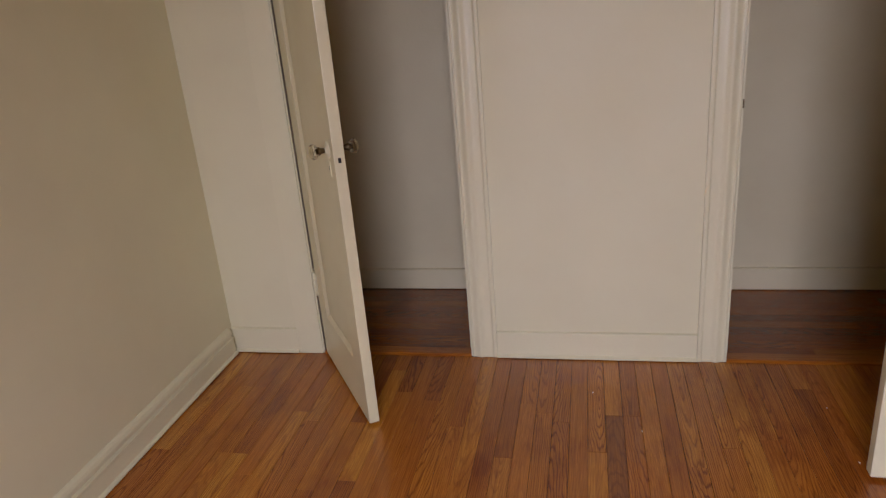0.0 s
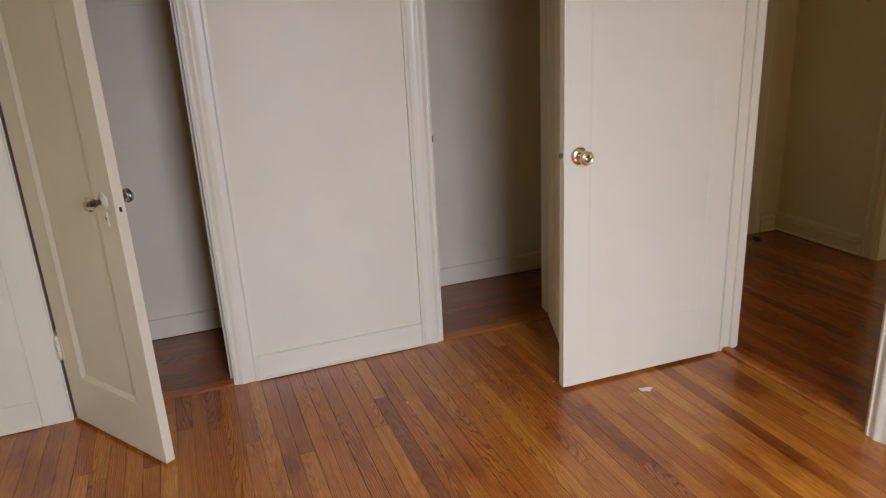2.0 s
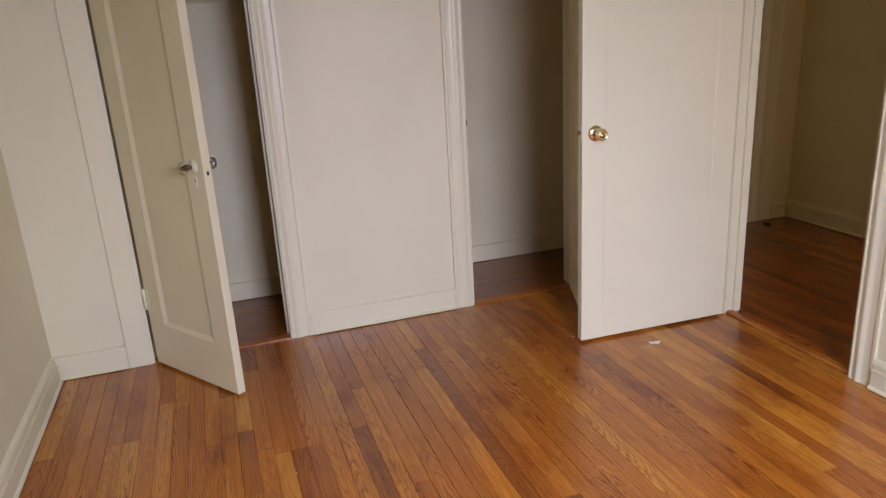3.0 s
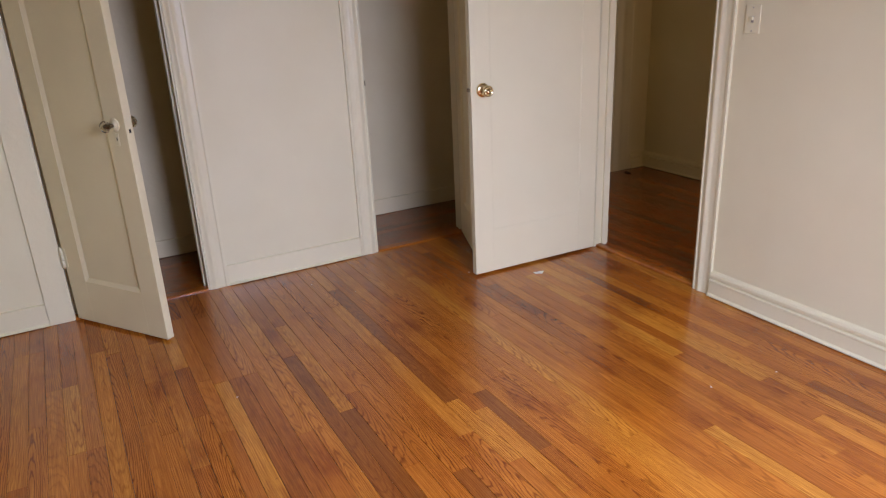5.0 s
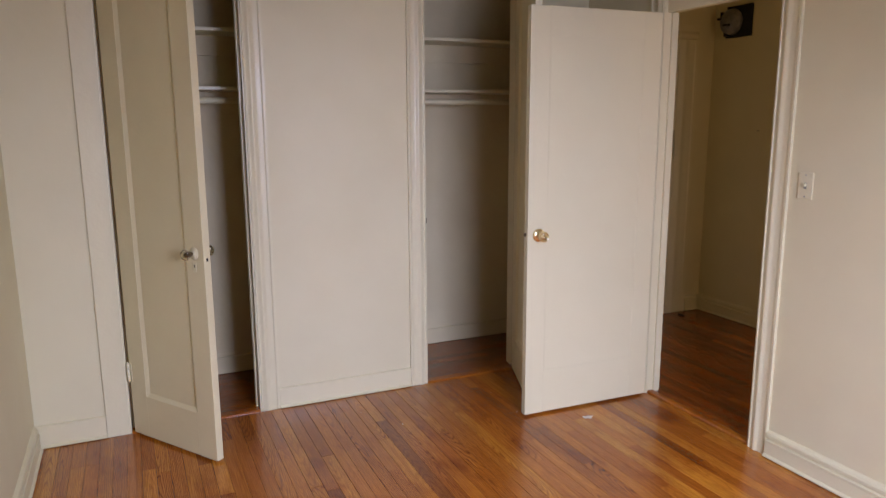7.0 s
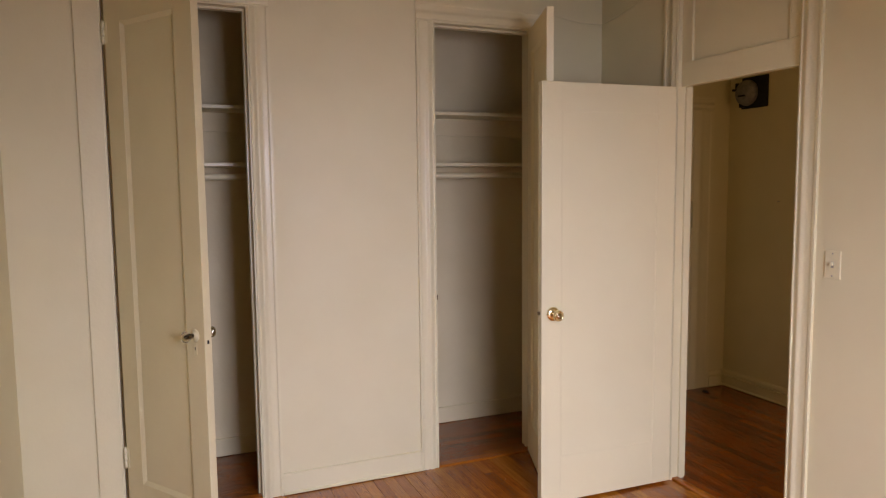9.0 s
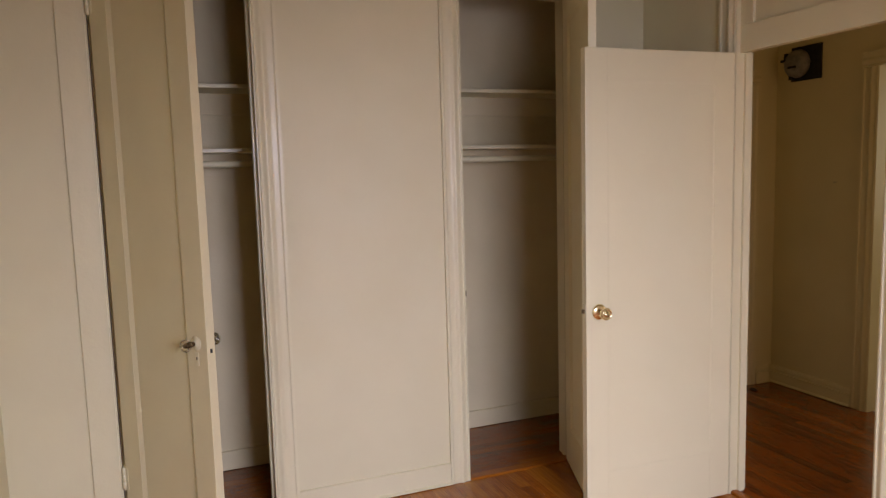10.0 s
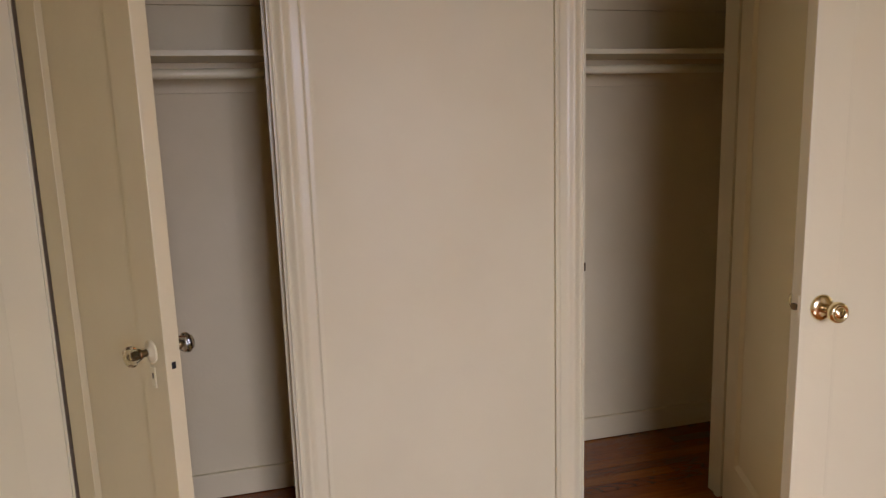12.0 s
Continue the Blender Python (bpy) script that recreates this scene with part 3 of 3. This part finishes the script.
def closet_set(x0, x1):
    g = (x0 + x1) / 2
    for z, t in ((1.957, 0.019), (1.656, 0.019)):
        s = empty("closet_shelf", pose(g, 3.07, z), "white painted wooden shelf across the closet", "shelf", "closet shelves")
        part("board", rounded(boxes((x0 - g + 0.002, x1 - g - 0.002, -0.14, BACK - 3.07 - 0.002, 0, t)), 0.002), TRIM, s)
        part("cleat", boxes((x0 - g + 0.004, x1 - g - 0.004, BACK - 3.07 - 0.020, BACK - 3.07 - 0.003, -0.105, -0.0005)), CLOSET_SHADE, s)
    r = empty("closet_rod", pose(g, 2.945, 1.601), "white painted wooden hanging rod under the shelf", "clothes rod", "closet rods")
    part("pole", lathe([(0.0, x0 - g + 0.006), (0.0165, x0 - g + 0.006), (0.0165, x1 - g - 0.006), (0.0, x1 - g - 0.006)], 18, "x"), TRIM, r, "", True)
    for x, n in ((x0 - g, 1), (x1 - g, -1)):
        part("socket", moved(lathe([(0.0, 0.001), (0.03, 0.001), (0.03, 0.006), (0.022, 0.012), (0.0, 0.012)] if n > 0 else [(0.0, -0.012), (0.022, -0.012), (0.03, -0.006), (0.03, -0.001), (0.0, -0.001)], 18, "x"), x), TRIM, r, "", True)


closet_set(WEST, 0.02)
closet_set(0.12, EAST)

# ---- fixtures ----
sw = empty("light_switch", pose(EAST, 0.985, 1.222), "white plastic wall plate with switch beside the doorway", "light switch")
part("plate", rounded(boxes((-0.006, 0.0, -0.034, 0.034, -0.055, 0.055)), 0.0025), PLASTIC, sw)
part("toggle", boxes((-0.016, -0.0055, -0.005, 0.005, -0.003, 0.011)), PLASTIC, sw)
part("toggle_slot", boxes((-0.0066, -0.0055, -0.006, 0.006, -0.012, 0.012)), STEEL, sw, "grey slot round the toggle")
for z in (-0.044, 0.044):
    part("screw", moved(lathe([(0.0, -0.0068), (0.003, -0.0068), (0.0032, -0.0055), (0.0, -0.0055)], 10, "x"), 0, 0, z), STEEL, sw)

# chime in a square recess high on the hall wall
ch = empty("door_chime", pose(HALL_E, 2.86, 2.175), "old round grey door bell on a dark square plate", "door bell")
part("plate", rounded(boxes((-0.012, 0.0, -0.115, 0.115, -0.11, 0.11)), 0.003), BLACK, ch, "dark square back plate")
part("bell", moved(lathe([(0.0, -0.010), (0.088, -0.010), (0.092, -0.02), (0.088, -0.045), (0.070, -0.066), (0.045, -0.076), (0.018, -0.080), (0.0, -0.080)], 28, "x"), 0, 0.055, 0.0), GREY_METAL, ch, "dented grey metal bell", True)
part("striker", boxes((-0.05, -0.01, 0.07, 0.10, -0.10, -0.05)), BLACK, ch)
part("bracket", boxes((-0.088, -0.06, 0.02, 0.075, -0.03, -0.018)), BLACK, ch)
part("bracket", boxes((-0.070, -0.045, 0.085, 0.150, 0.02, 0.034)), BLACK, ch)
part("bracket", boxes((-0.050, -0.020, 0.120, 0.140, 0.03, 0.075)), BLACK, ch)

nl = tagged(new("wall_nail", mesh_of("wall_nail", lathe([(0.0, -0.022), (0.0045, -0.022), (0.0045, -0.0205), (0.0016, -0.0195), (0.0016, 0.004), (0.0, 0.004)], 10, "x"), STEEL, True)),
            "small steel nail sticking out of the hall wall", "nail")
nl.location = (HALL_E, 2.618, 1.406)

# ---- floor ----
fl = structure("floor", boxes((WEST - 0.05, EAST + 0.06, SOUTH, BACK + 0.05, -0.05, -0.0085), (EAST + 0.06, HALL_E + 0.06, -0.6, HALL_N + NW, -0.05, -0.0085)), SUB,
               "worn varnished orange-brown oak strip floor", "floor")


def strip_bm(length, width=SW, x=0.0, y=0.0, bm=None, swap=False, gap=0.0003):
    """One strip with eased top edges, from y to y + length."""
    bm = bm or bmesh.new()
    hw, e, g = width / 2 - gap, 0.0006, 0.0003
    ys = (y + g, y + length - g)
    prof = ((-hw, -0.008), (-hw, -e), (-hw + e, 0.0), (hw - e, 0.0), (hw, -e), (hw, -0.008))
    P = (lambda a, b, c: (b, a, c)) if swap else (lambda a, b, c: (a, b, c))
    r = [[bm.verts.new(P(x + u, yy, v)) for u, v in prof] for yy in ys]
    for i in range(5):
        f = (r[0][i], r[0][i + 1], r[1][i + 1], r[1][i])
        bm.faces.new(f if not swap else f[::-1])
    bm.faces.new(r[0][::-1] if not swap else r[0])
    bm.faces.new(r[1] if not swap else r[1][::-1])
    return bm


shared = {}
rng = random.Random(23)
spare = bmesh.new()
count = 0
nrow = int((EAST + 0.03 - WEST) / SW) + 1
for row in range(nrow):
    x = WEST + 0.012 + SW * row
    if x > EAST + 0.02:
        break
    end, y, first = NORTH - 0.013, SOUTH, True
    while y < end - 0.01:
        length = round(rng.uniform(0.2, 1.4), 1) if first else rng.choice((0.4, 0.5, 0.65, 0.8, 1.0, 1.2, 1.5))
        first = False
        if y + length > end - 0.12:
            length = round(end - y, 4)
        if y + length > -0.3 and count < 300:
            key = (round(length, 3), rng.choice((0.0002, 0.0002, 0.0003, 0.0005, 0.0008)))
            if key not in shared:
                shared[key] = mesh_of("floor_strip", strip_bm(length, gap=key[1]), OAK_STRIP)
            ob = new("floor_strip", shared[key])
            ob.parent = fl
            ob.location = (x, y, rng.uniform(-0.0004, 0.0002))
            count += 1
        else:
            strip_bm(length, SW, x, y, spare)
        y += length
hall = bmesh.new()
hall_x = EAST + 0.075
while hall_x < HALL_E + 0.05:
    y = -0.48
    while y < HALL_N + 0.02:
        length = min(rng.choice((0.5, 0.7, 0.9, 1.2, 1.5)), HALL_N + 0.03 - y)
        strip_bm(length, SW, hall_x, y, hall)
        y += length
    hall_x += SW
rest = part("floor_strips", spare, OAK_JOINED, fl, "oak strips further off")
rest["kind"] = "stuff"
hl = part("floor_strips", hall, OAK_HALL_SHADE, fl, "oak strips in the hall, shade put into their colour")
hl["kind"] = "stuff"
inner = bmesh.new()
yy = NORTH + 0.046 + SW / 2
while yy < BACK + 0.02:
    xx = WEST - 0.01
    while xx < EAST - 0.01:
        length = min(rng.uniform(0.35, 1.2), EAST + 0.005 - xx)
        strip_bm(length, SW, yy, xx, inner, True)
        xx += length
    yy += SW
cl = part("floor_strips", inner, OAK_ACROSS_SHADE, fl, "oak strips in the closets")
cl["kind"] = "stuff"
for a, b in (C1, C2):
    structure("threshold", prism([(0, -0.008), (0, 0.006), (0.006, 0.010), (0.058, 0.010), (0.064, 0.006), (0.064, -0.008)], lambda u, v, w: (w, NORTH - 0.012 + u * 0.9, v), a, b), OAK_SILL,
              "worn oak threshold strip at the closet", "threshold")
structure("threshold", prism([(0, -0.008), (0, 0.006), (0.003, 0.011), (0.010, 0.013), (0.034, 0.013), (0.044, 0.009), (0.052, 0.002), (0.052, -0.008)], lambda u, v, w: (EAST + 0.002 + u, w, v), ENT[0], ENT[1]), OAK_SILL,
          "worn oak threshold strip in the doorway", "threshold")

# ---- small things ----


def scrap(name, x, y, size, seed, material, label, category):
    r = random.Random(seed)
    bm = bmesh.new()
    n = 9
    ring = [(size * r.uniform(0.6, 1.1) * math.cos(2 * math.pi * i / n), 0.62 * size * r.uniform(0.6, 1.1) * math.sin(2 * math.pi * i / n)) for i in range(n)]
    top = [bm.verts.new((u, v, 0.0012 + r.uniform(0, 0.10) * size)) for u, v in ring]
    low = [bm.verts.new((v.co.x, v.co.y, v.co.z - 0.0008)) for v in top]
    bm.faces.new(top)
    bm.faces.new(low[::-1])
    for i in range(n):
        bm.faces.new((low[i], low[(i + 1) % n], top[(i + 1) % n], top[i]))
    ob = new(name, mesh_of(name, bm, material))
    ob.location, ob.rotation_euler = (x, y, 0.0), (0, 0, r.uniform(0, 6.28))
    return tagged(ob, label, category)


scrap("paper_scrap", 1.093, 1.736, 0.034, 3, PAPER, "torn scrap of white paper on the floor", "paper scrap")
scrap("dust_clump", 2.86, 2.98, 0.05, 8, BLACK, "dark clump of dirt on the hall floor", "dirt")
fr = random.Random(5)
for i in range(11):
    x, y = (0.209, 2.057) if i == 0 else (fr.uniform(-1.2, 1.5), fr.uniform(0.2, 2.4))
    tagged(scrap("paint_fleck", x, y, 0.003 + 0.002 * fr.random(), 40 + i, PAPER, "tiny white paint fleck on the floorboards", "paint fleck"), group="flecks on the floor")


def tube(name, pts, radius, material, label, category):
    c = bpy.data.curves.new(name, "CURVE")
    c.dimensions, c.bevel_depth, c.bevel_resolution = "3D", radius, 2
    sp = c.splines.new("POLY")
    sp.points.add(len(pts) - 1)
    for q, v in zip(sp.points, pts):
        q.co = (*v, 1)
    c.materials.append(material)
    return tagged(new(name, c), label, category)


tube("wall_cable", [(1.20, NORTH - 0.004, 2.50), (1.32, NORTH - 0.004, 2.468), (1.45, NORTH - 0.004, 2.452), (EAST - 0.012, NORTH - 0.006, 2.452), (EAST - 0.004, NORTH - 0.03, 2.455),
                    (EAST - 0.004, 2.35, 2.470), (EAST - 0.004, 2.20, 2.500), (EAST - 0.004, 2.07, 2.530)], 0.0035, TRIM, "thin cable painted over along the wall", "cable")
